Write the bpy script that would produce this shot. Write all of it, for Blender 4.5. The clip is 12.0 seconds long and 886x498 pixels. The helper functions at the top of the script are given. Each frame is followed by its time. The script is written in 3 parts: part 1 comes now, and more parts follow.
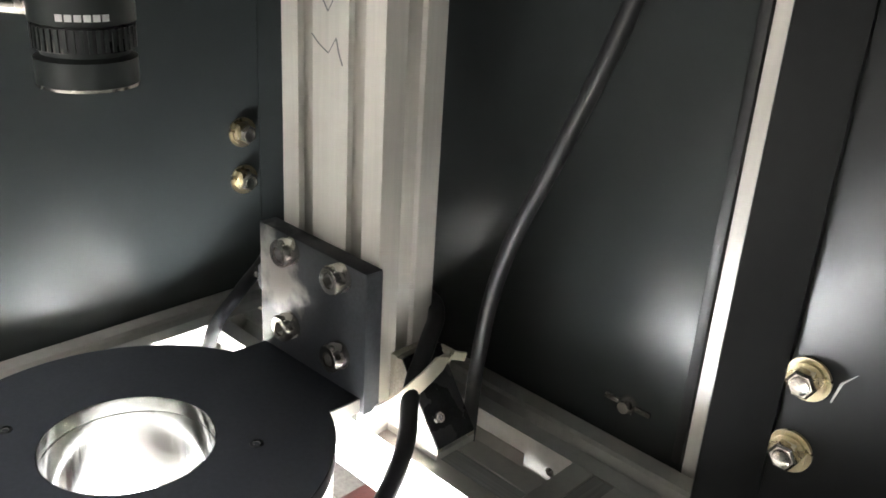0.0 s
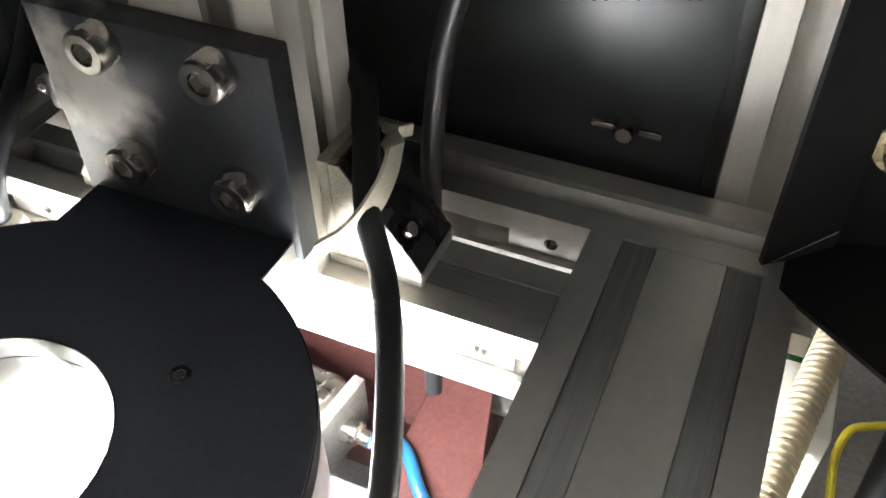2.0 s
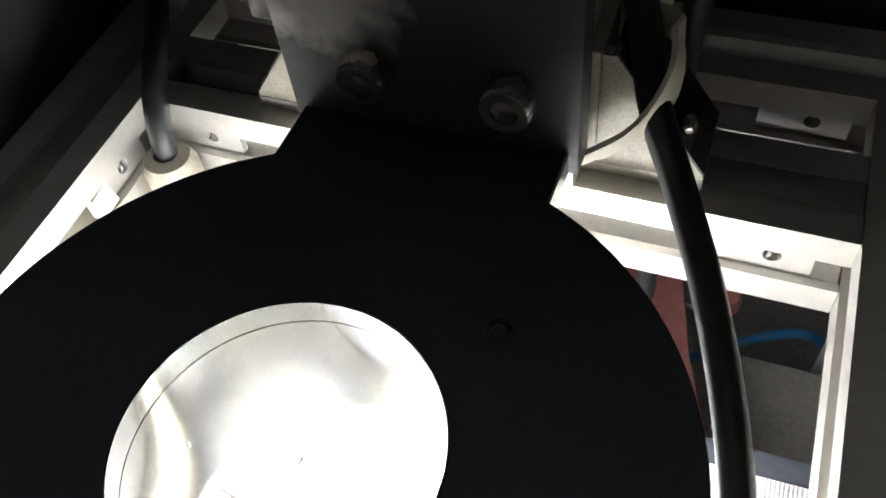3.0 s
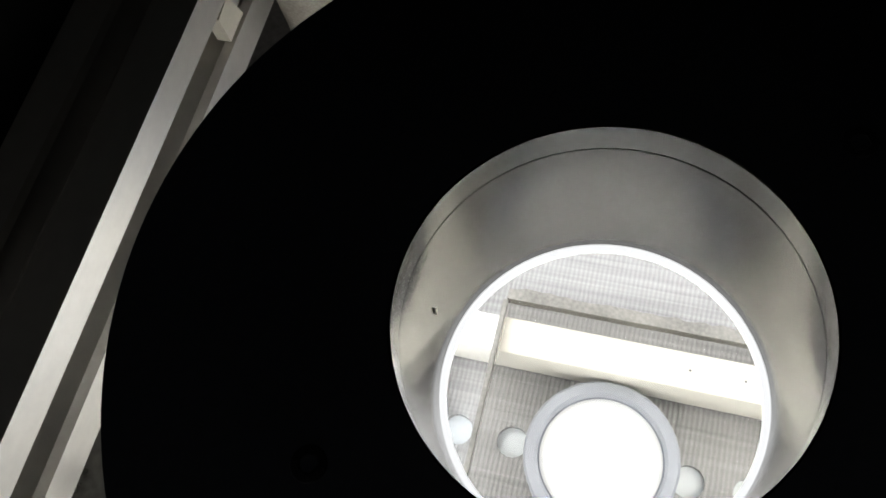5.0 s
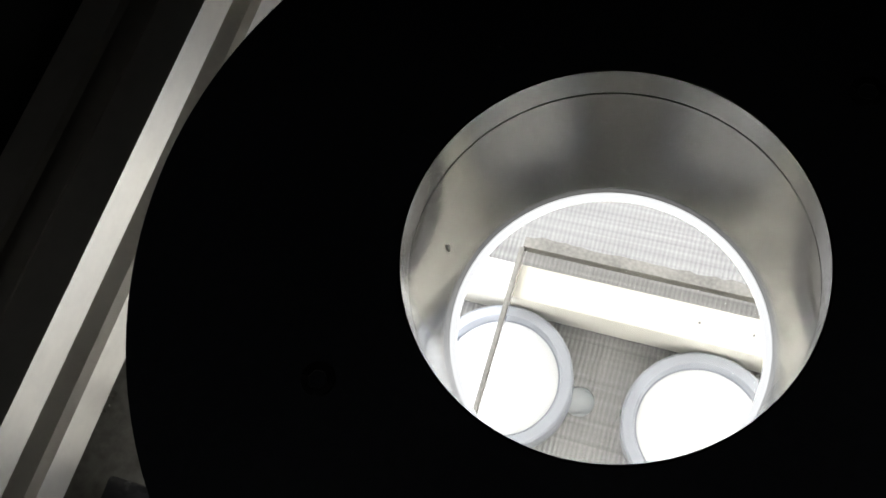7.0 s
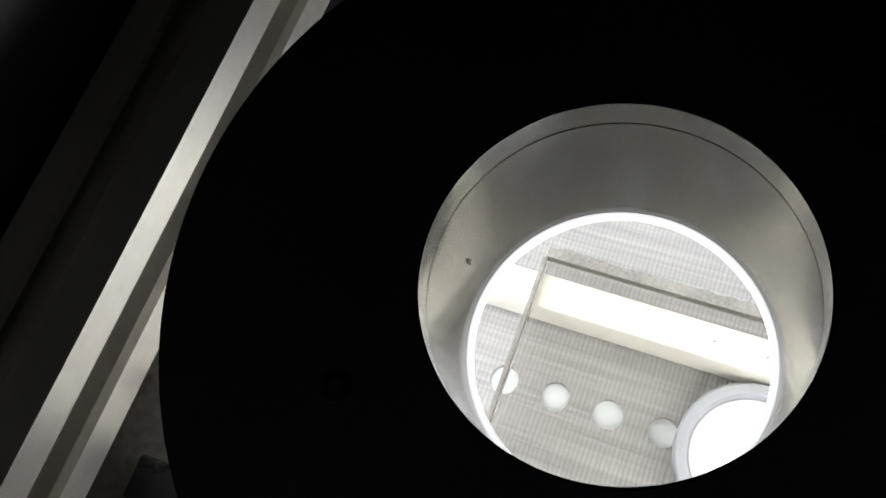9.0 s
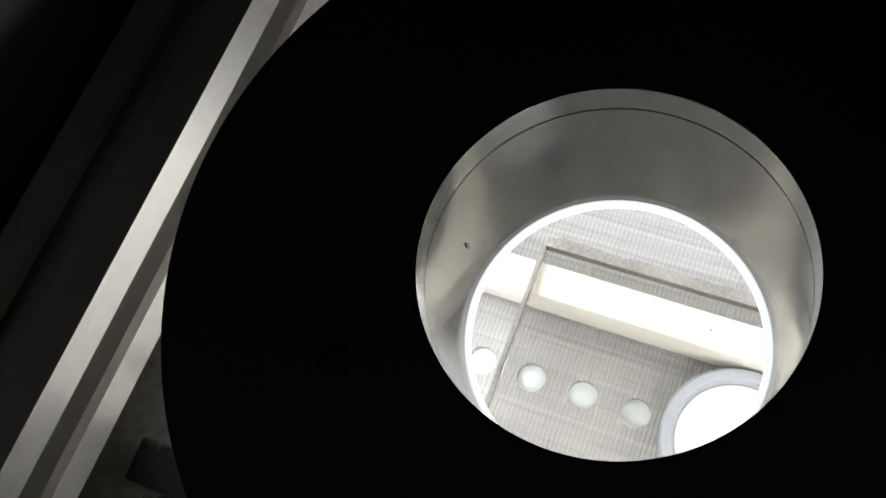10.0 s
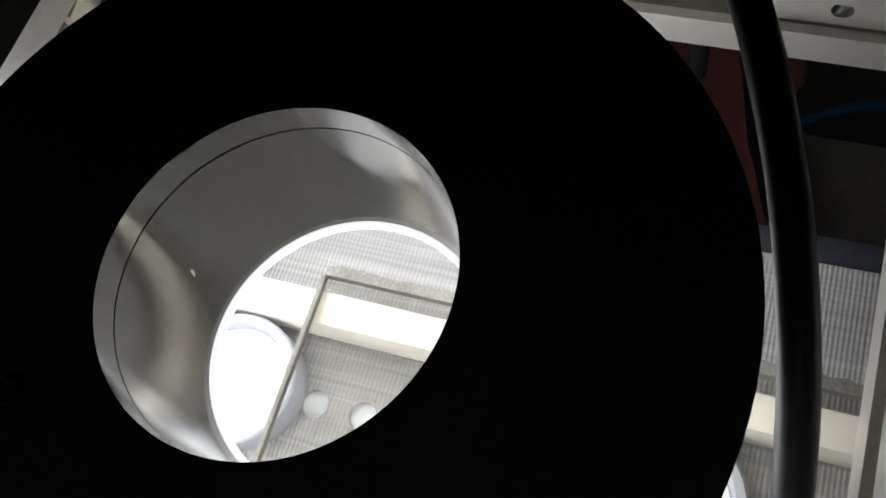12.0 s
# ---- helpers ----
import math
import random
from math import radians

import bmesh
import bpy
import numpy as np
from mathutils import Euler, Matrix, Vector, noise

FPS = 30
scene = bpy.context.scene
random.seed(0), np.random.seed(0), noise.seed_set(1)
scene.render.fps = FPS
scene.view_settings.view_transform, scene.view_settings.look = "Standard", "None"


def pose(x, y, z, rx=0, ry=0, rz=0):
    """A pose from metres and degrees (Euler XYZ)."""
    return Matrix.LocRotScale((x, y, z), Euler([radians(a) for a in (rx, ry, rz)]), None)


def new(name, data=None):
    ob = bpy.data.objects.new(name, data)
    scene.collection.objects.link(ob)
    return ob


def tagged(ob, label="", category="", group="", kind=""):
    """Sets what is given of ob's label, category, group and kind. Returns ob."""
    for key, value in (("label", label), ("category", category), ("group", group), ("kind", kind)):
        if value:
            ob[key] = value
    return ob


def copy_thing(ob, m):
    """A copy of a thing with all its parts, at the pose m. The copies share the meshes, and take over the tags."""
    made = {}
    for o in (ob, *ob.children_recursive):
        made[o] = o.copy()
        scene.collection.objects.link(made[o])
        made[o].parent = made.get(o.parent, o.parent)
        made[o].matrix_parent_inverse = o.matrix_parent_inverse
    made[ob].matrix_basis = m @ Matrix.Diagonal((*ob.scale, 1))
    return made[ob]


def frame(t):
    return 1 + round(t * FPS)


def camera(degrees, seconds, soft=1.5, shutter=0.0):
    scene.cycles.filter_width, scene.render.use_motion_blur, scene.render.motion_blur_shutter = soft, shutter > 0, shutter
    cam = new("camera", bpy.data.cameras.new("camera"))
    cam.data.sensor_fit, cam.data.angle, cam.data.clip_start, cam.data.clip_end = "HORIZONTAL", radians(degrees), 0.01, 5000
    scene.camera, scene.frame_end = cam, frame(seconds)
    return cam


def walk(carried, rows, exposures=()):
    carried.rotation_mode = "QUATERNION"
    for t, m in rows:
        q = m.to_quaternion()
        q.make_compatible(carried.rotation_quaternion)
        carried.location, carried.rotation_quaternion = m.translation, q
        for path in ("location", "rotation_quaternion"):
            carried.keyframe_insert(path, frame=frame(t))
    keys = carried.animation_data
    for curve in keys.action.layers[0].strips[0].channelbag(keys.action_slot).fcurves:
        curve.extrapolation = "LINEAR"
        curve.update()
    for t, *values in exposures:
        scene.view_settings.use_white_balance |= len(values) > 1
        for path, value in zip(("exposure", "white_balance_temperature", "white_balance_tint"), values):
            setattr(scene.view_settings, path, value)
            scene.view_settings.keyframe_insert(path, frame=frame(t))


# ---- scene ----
# ---------------------------------------------------------------- camera
FOV = 54.22
cam = camera(FOV, 12.0, soft=1.7)
PATH = [
    (0, pose(0.2336, -0.1061, 0.1852, 66.91, -3.33, 44.61)),
    (0.5, pose(0.2117, -0.0955, 0.1794, 60.68, -3.27, 45.20)),
    (1, pose(0.1973, -0.0830, 0.1710, 54.51, -2.59, 42.61)),
    (1.5, pose(0.1698, -0.0641, 0.1648, 50.23, -1.61, 34.23)),
    (2, pose(0.1253, -0.0506, 0.1519, 45.81, 0.97, 23.61)),
    (2.5, pose(0.0849, -0.0534, 0.1360, 41.20, 3.00, 20.85)),
    (3, pose(0.0584, -0.0461, 0.1372, 37.26, 5.21, 19.91)),
    (5, pose(0.0051, -0.0392, 0.1164, 23.00, 7.67, 15.22)),
    (5.5, pose(0.0068, -0.0432, 0.1167, 22.34, 8.24, 15.80)),
    (6, pose(0.0073, -0.0460, 0.1176, 21.92, 8.59, 16.99)),
    (6.5, pose(0.0082, -0.0483, 0.1178, 21.86, 8.72, 17.43)),
    (7, pose(0.0105, -0.0444, 0.1184, 21.42, 8.97, 18.12)),
    (9, pose(0.0135, -0.0401, 0.1253, 20.73, 10.38, 21.88)),
    (9.5, pose(0.0146, -0.0420, 0.1260, 20.82, 10.33, 22.48)),
    (10, pose(0.0160, -0.0433, 0.1260, 21.05, 10.47, 22.46)),
    (10.5, pose(0.0172, -0.0447, 0.1266, 21.56, 10.27, 22.46)),
    (11, pose(0.0190, -0.0448, 0.1267, 21.87, 10.19, 22.56)),
    (11.5, pose(0.0328, -0.0425, 0.1263, 22.51, 10.52, 22.23)),
    (12, pose(0.0608, -0.0356, 0.1189, 24.28, 10.70, 18.21)),
]
EXPOSE = [(0, 4.12), (1.5, 3.8), (2.0, 3.75), (2.5, 2.75), (3.2, 1.2), (4.8, -1.4), (12, -1.4)]
walk(cam, PATH, EXPOSE)

# ---------------------------------------------------------------- light
RING_GLOW = 11.0     # the ring light's diffuser
CEILING_FILL = 10.0   # unseen fill panel added under the workshop ceiling
world = bpy.data.worlds.new("world")
world.use_nodes = True
scene.world = world
world.node_tree.nodes["Background"].inputs[0].default_value = (0.5, 0.55, 0.6, 1)
world.node_tree.nodes["Background"].inputs[1].default_value = 0.02


# ---------------------------------------------------------------- materials
def material(name, color, rough=0.5, metal=0.0, vary=0.12, scale=60.0, stretch=(1, 1, 1), bump=0.05, rough_vary=0.1, ior=1.45, wear=None):
    m = bpy.data.materials.new(name)
    m.use_nodes = True
    nt = m.node_tree
    b = nt.nodes["Principled BSDF"]
    tc = nt.nodes.new("ShaderNodeTexCoord")
    mp = nt.nodes.new("ShaderNodeMapping")
    mp.inputs["Scale"].default_value = stretch
    nt.links.new(tc.outputs["Object"], mp.inputs[0])
    fine = nt.nodes.new("ShaderNodeTexNoise")
    fine.inputs["Scale"].default_value = scale * 14
    fine.inputs["Detail"].default_value = 6
    broad = nt.nodes.new("ShaderNodeTexNoise")
    broad.inputs["Scale"].default_value = scale
    broad.inputs["Detail"].default_value = 4
    nt.links.new(mp.outputs[0], fine.inputs[0])
    nt.links.new(mp.outputs[0], broad.inputs[0])
    mix = nt.nodes.new("ShaderNodeMath")
    mix.operation = "ADD"
    nt.links.new(fine.outputs[0], mix.inputs[0])
    nt.links.new(broad.outputs[0], mix.inputs[1])
    ramp = nt.nodes.new("ShaderNodeMapRange")
    ramp.inputs[1].default_value, ramp.inputs[2].default_value = 0.7, 1.3
    ramp.inputs[3].default_value, ramp.inputs[4].default_value = 1 - vary, 1 + vary
    nt.links.new(mix.outputs[0], ramp.inputs[0])
    mul = nt.nodes.new("ShaderNodeVectorMath")
    mul.operation = "SCALE"
    mul.inputs[0].default_value = color
    nt.links.new(ramp.outputs[0], mul.inputs["Scale"])
    out = mul.outputs[0]
    if wear:
        spots = nt.nodes.new("ShaderNodeTexNoise")
        spots.inputs["Scale"].default_value = wear[1]
        spots.inputs["Detail"].default_value = 8
        nt.links.new(tc.outputs["Object"], spots.inputs[0])
        cut = nt.nodes.new("ShaderNodeMapRange")
        cut.inputs[1].default_value, cut.inputs[2].default_value = wear[2], wear[2] + 0.08
        nt.links.new(spots.outputs[0], cut.inputs[0])
        mx = nt.nodes.new("ShaderNodeMix")
        mx.data_type = "RGBA"
        nt.links.new(cut.outputs[0], mx.inputs[0])
        nt.links.new(out, mx.inputs[6])
        mx.inputs[7].default_value = (*wear[0], 1)
        out = mx.outputs[2]
    nt.links.new(out, b.inputs["Base Color"])
    rr = nt.nodes.new("ShaderNodeMapRange")
    rr.inputs[1].default_value, rr.inputs[2].default_value = 0.3, 0.7
    rr.inputs[3].default_value, rr.inputs[4].default_value = max(0.02, rough - rough_vary), min(1, rough + rough_vary)
    nt.links.new(broad.outputs[0], rr.inputs[0])
    nt.links.new(rr.outputs[0], b.inputs["Roughness"])
    b.inputs["Metallic"].default_value = metal
    b.inputs["IOR"].default_value = ior
    if bump:
        bp = nt.nodes.new("ShaderNodeBump")
        bp.inputs["Strength"].default_value = bump
        bp.inputs["Distance"].default_value = 0.0004
        nt.links.new(fine.outputs[0], bp.inputs["Height"])
        nt.links.new(bp.outputs[0], b.inputs["Normal"])
    return m


def glowing(name, color, strength):
    m = bpy.data.materials.new(name)
    m.use_nodes = True
    b = m.node_tree.nodes["Principled BSDF"]
    b.inputs["Base Color"].default_value = (0.8, 0.8, 0.8, 1)
    b.inputs["Emission Color"].default_value = (*color, 1)
    b.inputs["Emission Strength"].default_value = strength
    return m


ALU = material("anodised_aluminium", (0.66, 0.64, 0.60), 0.40, 0.65, 0.06, 25, (1, 1, 1), 0.03)
ALU_V = material("anodised_aluminium_upright", (0.68, 0.65, 0.60), 0.42, 0.2, 0.07, 40, (1, 1, 0.04), 0.03)
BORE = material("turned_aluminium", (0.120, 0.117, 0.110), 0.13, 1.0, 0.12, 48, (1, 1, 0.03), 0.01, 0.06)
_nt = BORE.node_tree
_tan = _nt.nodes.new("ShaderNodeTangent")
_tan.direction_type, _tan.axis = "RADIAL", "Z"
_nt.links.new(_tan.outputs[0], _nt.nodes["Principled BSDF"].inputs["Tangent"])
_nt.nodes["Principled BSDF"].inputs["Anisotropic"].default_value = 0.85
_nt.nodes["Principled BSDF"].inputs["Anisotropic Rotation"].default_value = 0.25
BLACK_PLATE = material("black_anodised_plate", (0.036, 0.040, 0.049), 0.46, 0.0, 0.2, 40, bump=0.05)
BLACK_PANEL = material("black_painted_panel", (0.036, 0.041, 0.041), 0.28, 0.0, 0.03, 14, bump=0.01, rough_vary=0.0, ior=1.34)
BLACK_COVER = material("matt_black_cover", (0.020, 0.021, 0.022), 0.34, 0.0, 0.08, 14, bump=0.02, rough_vary=0.02)
BLACK_WORN = material("worn_black_bracket", (0.022, 0.022, 0.024), 0.30, 0.2, 0.3, 60, wear=((0.21, 0.20, 0.185), 24, 0.53))
BRACKET = material("black_bracket_with_worn_patch", (0.034, 0.037, 0.043), 0.42, 0.0, 0.25, 50, bump=0.06)


def worn_patch(mat, centre, radius, colour):
    """One bare rubbed patch with a torn outline round a place of the part."""
    nt = mat.node_tree
    b = nt.nodes["Principled BSDF"]
    tc = nt.nodes.new("ShaderNodeTexCoord")
    rough = nt.nodes.new("ShaderNodeTexNoise")
    rough.inputs["Scale"].default_value = 70
    rough.inputs["Detail"].default_value = 7
    nt.links.new(tc.outputs["Object"], rough.inputs[0])
    far = nt.nodes.new("ShaderNodeVectorMath")
    far.operation = "DISTANCE"
    far.inputs[1].default_value = centre
    nt.links.new(tc.outputs["Object"], far.inputs[0])
    push = nt.nodes.new("ShaderNodeMath")
    push.operation = "MULTIPLY_ADD"
    push.inputs[1].default_value = radius * 2.6
    nt.links.new(rough.outputs[0], push.inputs[0])
    nt.links.new(far.outputs["Value"], push.inputs[2])
    cut = nt.nodes.new("ShaderNodeMapRange")
    cut.inputs[1].default_value, cut.inputs[2].default_value = radius * 2.45, radius * 1.9
    nt.links.new(push.outputs[0], cut.inputs[0])
    mx = nt.nodes.new("ShaderNodeMix")
    mx.data_type = "RGBA"
    nt.links.new(cut.outputs[0], mx.inputs[0])
    nt.links.new(b.inputs["Base Color"].links[0].from_socket, mx.inputs[6])
    mx.inputs[7].default_value = (*colour, 1)
    nt.links.new(mx.outputs[2], b.inputs["Base Color"])


worn_patch(BRACKET, (-0.0205, 0.0712, 0.0420), 0.0165, (0.42, 0.40, 0.37))
SIDE_DARK = material("side_darkening_black", (0.012, 0.012, 0.013), 0.8, 0.0, 0.2, 60, ior=1.2)
RUBBER = material("cable_rubber", (0.014, 0.014, 0.015), 0.42, 0.0, 0.15, 80)
STEEL = material("bright_steel", (0.62, 0.58, 0.53), 0.22, 1.0, 0.12, 150, bump=0.05)
ZINC = material("yellow_zinc", (0.59, 0.51, 0.34), 0.3, 1.0, 0.15, 150)
CAST = material("sand_cast_aluminium", (0.36, 0.33, 0.27), 0.55, 0.1, 0.3, 120, bump=0.3)
NYLON = material("natural_nylon", (0.74, 0.69, 0.57), 0.42, 0.0, 0.05, 60)
RED = material("red_painted_plate", (0.10, 0.036, 0.032), 0.5, 0.0, 0.25, 40)
BLUE = material("blue_air_hose", (0.018, 0.115, 0.25), 0.35, 0.0, 0.05, 40)
DARK_STEEL = material("dark_glossy_steel", (0.32, 0.31, 0.28), 0.28, 0.85, 0.35, 30, bump=0.08, rough_vary=0.12)
YELLOW = material("yellow_hose_plastic", (0.62, 0.50, 0.04), 0.4)
GREEN = material("green_plastic", (0.03, 0.25, 0.08), 0.45)
BEIGE = material("beige_conduit", (0.58, 0.48, 0.33), 0.5, 0.0, 0.1, 80)
FLOORGREY = material("grey_base_plate", (0.20, 0.19, 0.18), 0.5, 0.3, 0.3, 20)
BLOCKGREY = material("grey_machined_block", (0.15, 0.142, 0.13), 0.5, 0.2, 0.25, 40)
WALLGREY = material("workshop_paint", (0.45, 0.45, 0.44), 0.7, 0.0, 0.1, 2)
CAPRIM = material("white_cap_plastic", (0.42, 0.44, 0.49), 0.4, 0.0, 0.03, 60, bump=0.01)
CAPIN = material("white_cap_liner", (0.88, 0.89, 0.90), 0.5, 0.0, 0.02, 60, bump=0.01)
BED = material("white_slider_bed", (0.76, 0.80, 0.82), 0.4, 0.0, 0.05, 60)
WHITE_RAIL = material("pale_guide_rail", (0.88, 0.86, 0.78), 0.45, 0.0, 0.04, 60)
GLASSLENS = material("lens_glass", (0.01, 0.01, 0.02), 0.03, 0.0, 0.0, 60, bump=0.0)
INK = material("grey_marker_ink", (0.20, 0.20, 0.20), 0.6)
PALE_PRINT = material("pale_print", (0.75, 0.75, 0.75), 0.6)
# darker metal: shade put into sockets and threads; also the shroud's bare fold
SLOT_DARK = material("recess_shade_bare_metal", (0.3, 0.29, 0.27), 0.5, 0.6)
SLOT_STRIP = material("grey_slot_strip", (0.30, 0.30, 0.29), 0.42, 0.2, 0.22, 80, (1, 1, 0.03), 0.03)
GLOW = glowing("diffuser_glow", (0.97, 0.985, 1.0), RING_GLOW)
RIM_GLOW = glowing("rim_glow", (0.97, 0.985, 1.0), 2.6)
FILL_LAMP = glowing("ceiling_fill_glow", (1.0, 0.97, 0.92), CEILING_FILL)


def belt_material():
    """A pale woven belt with fine cross ribs."""
    m = material("ribbed_belt", (0.37, 0.365, 0.36), 0.55, 0.0, 0.30, 70, (0.02, 1, 1), 0.03)
    nt = m.node_tree
    b = nt.nodes["Principled BSDF"]
    tc = nt.nodes.new("ShaderNodeTexCoord")
    wave = nt.nodes.new("ShaderNodeTexWave")
    wave.inputs["Scale"].default_value = 300
    wave.inputs["Distortion"].default_value = 0.4
    wave.bands_direction = "X"
    nt.links.new(tc.outputs["Object"], wave.inputs[0])
    src = b.inputs["Base Color"].links[0].from_socket
    mr = nt.nodes.new("ShaderNodeMapRange")
    mr.inputs[3].default_value, mr.inputs[4].default_value = 0.86, 1.06
    nt.links.new(wave.outputs[1], mr.inputs[0])
    sc = nt.nodes.new("ShaderNodeVectorMath")
    sc.operation = "SCALE"
    nt.links.new(src, sc.inputs[0])
    nt.links.new(mr.outputs[0], sc.inputs["Scale"])
    nt.links.new(sc.outputs[0], b.inputs["Base Color"])
    bp = nt.nodes.new("ShaderNodeBump")
    bp.inputs["Strength"].default_value = 0.5
    bp.inputs["Distance"].default_value = 0.0003
    nt.links.new(wave.outputs[1], bp.inputs["Height"])
    nt.links.new(bp.outputs[0], b.inputs["Normal"])
    return m


def acrylic_material():
    m = bpy.data.materials.new("smoky_acrylic")
    m.use_nodes = True
    b = m.node_tree.nodes["Principled BSDF"]
    b.inputs["Base Color"].default_value = (0.75, 0.74, 0.71, 1)
    b.inputs["Transmission Weight"].default_value = 1.0
    b.inputs["Roughness"].default_value = 0.02
    b.inputs["IOR"].default_value = 1.02
    return m


BELT = belt_material()
ACRYLIC = acrylic_material()
ACRYLIC_EDGE = material("sawn_acrylic_edge", (0.20, 0.19, 0.17), 0.6, 0.0, 0.35, 90, bump=0.4)


# ---------------------------------------------------------------- mesh helpers
def mesh_of(name, bm, mat, smooth=40):
    me = bpy.data.meshes.new(name)
    bmesh.ops.recalc_face_normals(bm, faces=bm.faces[:])
    bm.to_mesh(me)
    bm.free()
    for m in (mat if isinstance(mat, (list, tuple)) else [mat]):
        me.materials.append(m)
    if smooth:
        me.shade_smooth()
        me.set_sharp_from_angle(angle=radians(smooth))
    return me


def thing(name, bm, mat, label, category, group="", kind="", m=None, smooth=40):
    ob = new(name, mesh_of(name, bm, mat, smooth))
    if m is not None:
        ob.matrix_basis = m
    return tagged(ob, label, category, group, kind)


def empty(name, label, category, group="", m=None):
    ob = new(name)
    ob.empty_display_size = 0.01
    if m is not None:
        ob.matrix_basis = m
    return tagged(ob, label, category, group)


def part(name, bm, mat, parent, label="", m=None, smooth=40):
    ob = new(name, mesh_of(name, bm, mat, smooth))
    ob.parent = parent
    if m is not None:
        ob.matrix_basis = m
    return tagged(ob, label)


def box(x0, x1, y0, y1, z0, z1, bevel=0.0, bm=None):
    bm = bm or bmesh.new()
    r = bmesh.ops.create_cube(bm, size=1.0, matrix=Matrix.LocRotScale(((x0 + x1) / 2, (y0 + y1) / 2, (z0 + z1) / 2), None, (x1 - x0, y1 - y0, z1 - z0)))
    if bevel:
        es = list({e for v in r["verts"] for e in v.link_edges})
        bmesh.ops.bevel(bm, geom=es, offset=bevel, segments=2, affect="EDGES", profile=0.5)
    return bm


def turned(points, seg=48, bm=None, m=None, closed=False):
    """A body of revolution round z from (radius, z) points."""
    bm = bm or bmesh.new()
    rings = []
    for r, z in points:
        if r < 1e-6:
            rings.append([bm.verts.new((0, 0, z))])
        else:
            rings.append([bm.verts.new((r * math.cos(2 * math.pi * i / seg), r * math.sin(2 * math.pi * i / seg), z)) for i in range(seg)])
    pairs = list(zip(rings, rings[1:])) + ([(rings[-1], rings[0])] if closed else [])
    for a, b in pairs:
        for i in range(seg):
            j = (i + 1) % seg
            if len(a) == 1 and len(b) == 1:
                continue
            if len(a) == 1:
                bm.faces.new((a[0], b[i], b[j]))
            elif len(b) == 1:
                bm.faces.new((a[i], a[j], b[0]))
            else:
                bm.faces.new((a[i], a[j], b[j], b[i]))
    if m is not None:
        bmesh.ops.transform(bm, matrix=m, verts=[v for ring in rings for v in ring])
    return bm


def prism(outline, z0, z1, bm=None, m=None):
    """An outline in x, y drawn out from z0 to z1."""
    bm = bm or bmesh.new()
    lo = [bm.verts.new((x, y, z0)) for x, y in outline]
    hi = [bm.verts.new((x, y, z1)) for x, y in outline]
    n = len(outline)
    for i in range(n):
        j = (i + 1) % n
        bm.faces.new((lo[i], lo[j], hi[j], hi[i]))
    bm.faces.new(hi)
    bm.faces.new(lo[::-1])
    if m is not None:
        bmesh.ops.transform(bm, matrix=m, verts=lo + hi)
    return bm


def slot_outline(w, h, unit, gap, depth):
    """The outline of a slotted aluminium profile w by h, one slot to each unit of every side."""
    def side(length):
        n = max(1, round(length / unit))
        pts = [(-length / 2, 0)]
        for i in range(n):
            c = -length / 2 + (i + 0.5) * length / n
            t, k = 0.0018 * unit / 0.02, gap * 0.95
            pts += [(c - gap / 2, 0), (c - gap / 2, t), (c - k, t), (c - k, depth * 0.62), (c - k * 0.5, depth), (c + k * 0.5, depth), (c + k, depth * 0.62), (c + k, t), (c + gap / 2, t), (c + gap / 2, 0)]
        return pts
    out = []
    for a, length, other in ((0, w, h), (90, h, w), (180, w, h), (270, h, w)):
        k, s = math.cos(radians(a)), math.sin(radians(a))
        for u, v in side(length):
            y = -other / 2 + v
            out.append((u * k - y * s, u * s + y * k))
    return out


def profile(name, w, h, length, unit, gap, depth, m, label, mat=None):
    bm = prism(slot_outline(w, h, unit, gap, depth), 0, length)
    return thing(name, bm, mat or ALU, label, "aluminium profile", "slotted aluminium profiles", m=m, smooth=0)


def tube_curve(name, pts, r, mat, label, category, parent=None):
    cu = bpy.data.curves.new(name, "CURVE")
    cu.dimensions = "3D"
    cu.bevel_depth, cu.bevel_resolution, cu.resolution_u, cu.use_fill_caps = r, 5, 10, True
    sp = cu.splines.new("BEZIER")
    sp.bezier_points.add(len(pts) - 1)
    for p, q in zip(sp.bezier_points, pts):
        p.co = q
        p.handle_left_type = p.handle_right_type = "AUTO"
    tmp = bpy.data.objects.new(name, cu)
    me = bpy.data.meshes.new_from_object(tmp)
    bpy.data.objects.remove(tmp)
    bpy.data.curves.remove(cu)
    me.materials.clear()
    me.materials.append(mat)
    me.shade_smooth()
    ob = new(name, me)
    if parent:
        ob.parent = parent
        return tagged(ob, label)
    return tagged(ob, label, category)


def plate_with_hole(outline, c, r, z0, z1, seg=64):
    """A flat plate with a round hole, cut as two half plates that share the hole's rim."""
    bm = bmesh.new()
    edges = []
    for z in (z1,):
        o = [bm.verts.new((x, y, z)) for x, y in outline]
        h = [bm.verts.new((c[0] + r * math.cos(2 * math.pi * i / seg), c[1] + r * math.sin(2 * math.pi * i / seg), z)) for i in range(seg)]
        for ring in (o, h):
            for i in range(len(ring)):
                edges.append(bm.edges.new((ring[i], ring[(i + 1) % len(ring)])))
    bmesh.ops.triangle_fill(bm, use_beauty=True, use_dissolve=False, edges=edges)
    got = bmesh.ops.extrude_face_region(bm, geom=bm.faces[:])
    bmesh.ops.translate(bm, vec=(0, 0, z0 - z1), verts=[v for v in got["geom"] if isinstance(v, bmesh.types.BMVert)])
    return bm


# ---------------------------------------------------------------- the enclosure
TOP = 0.62
BASE_TOP = -0.0110   # top of the base frame
WALL_Y, WALL_X = 0.160, -0.1148


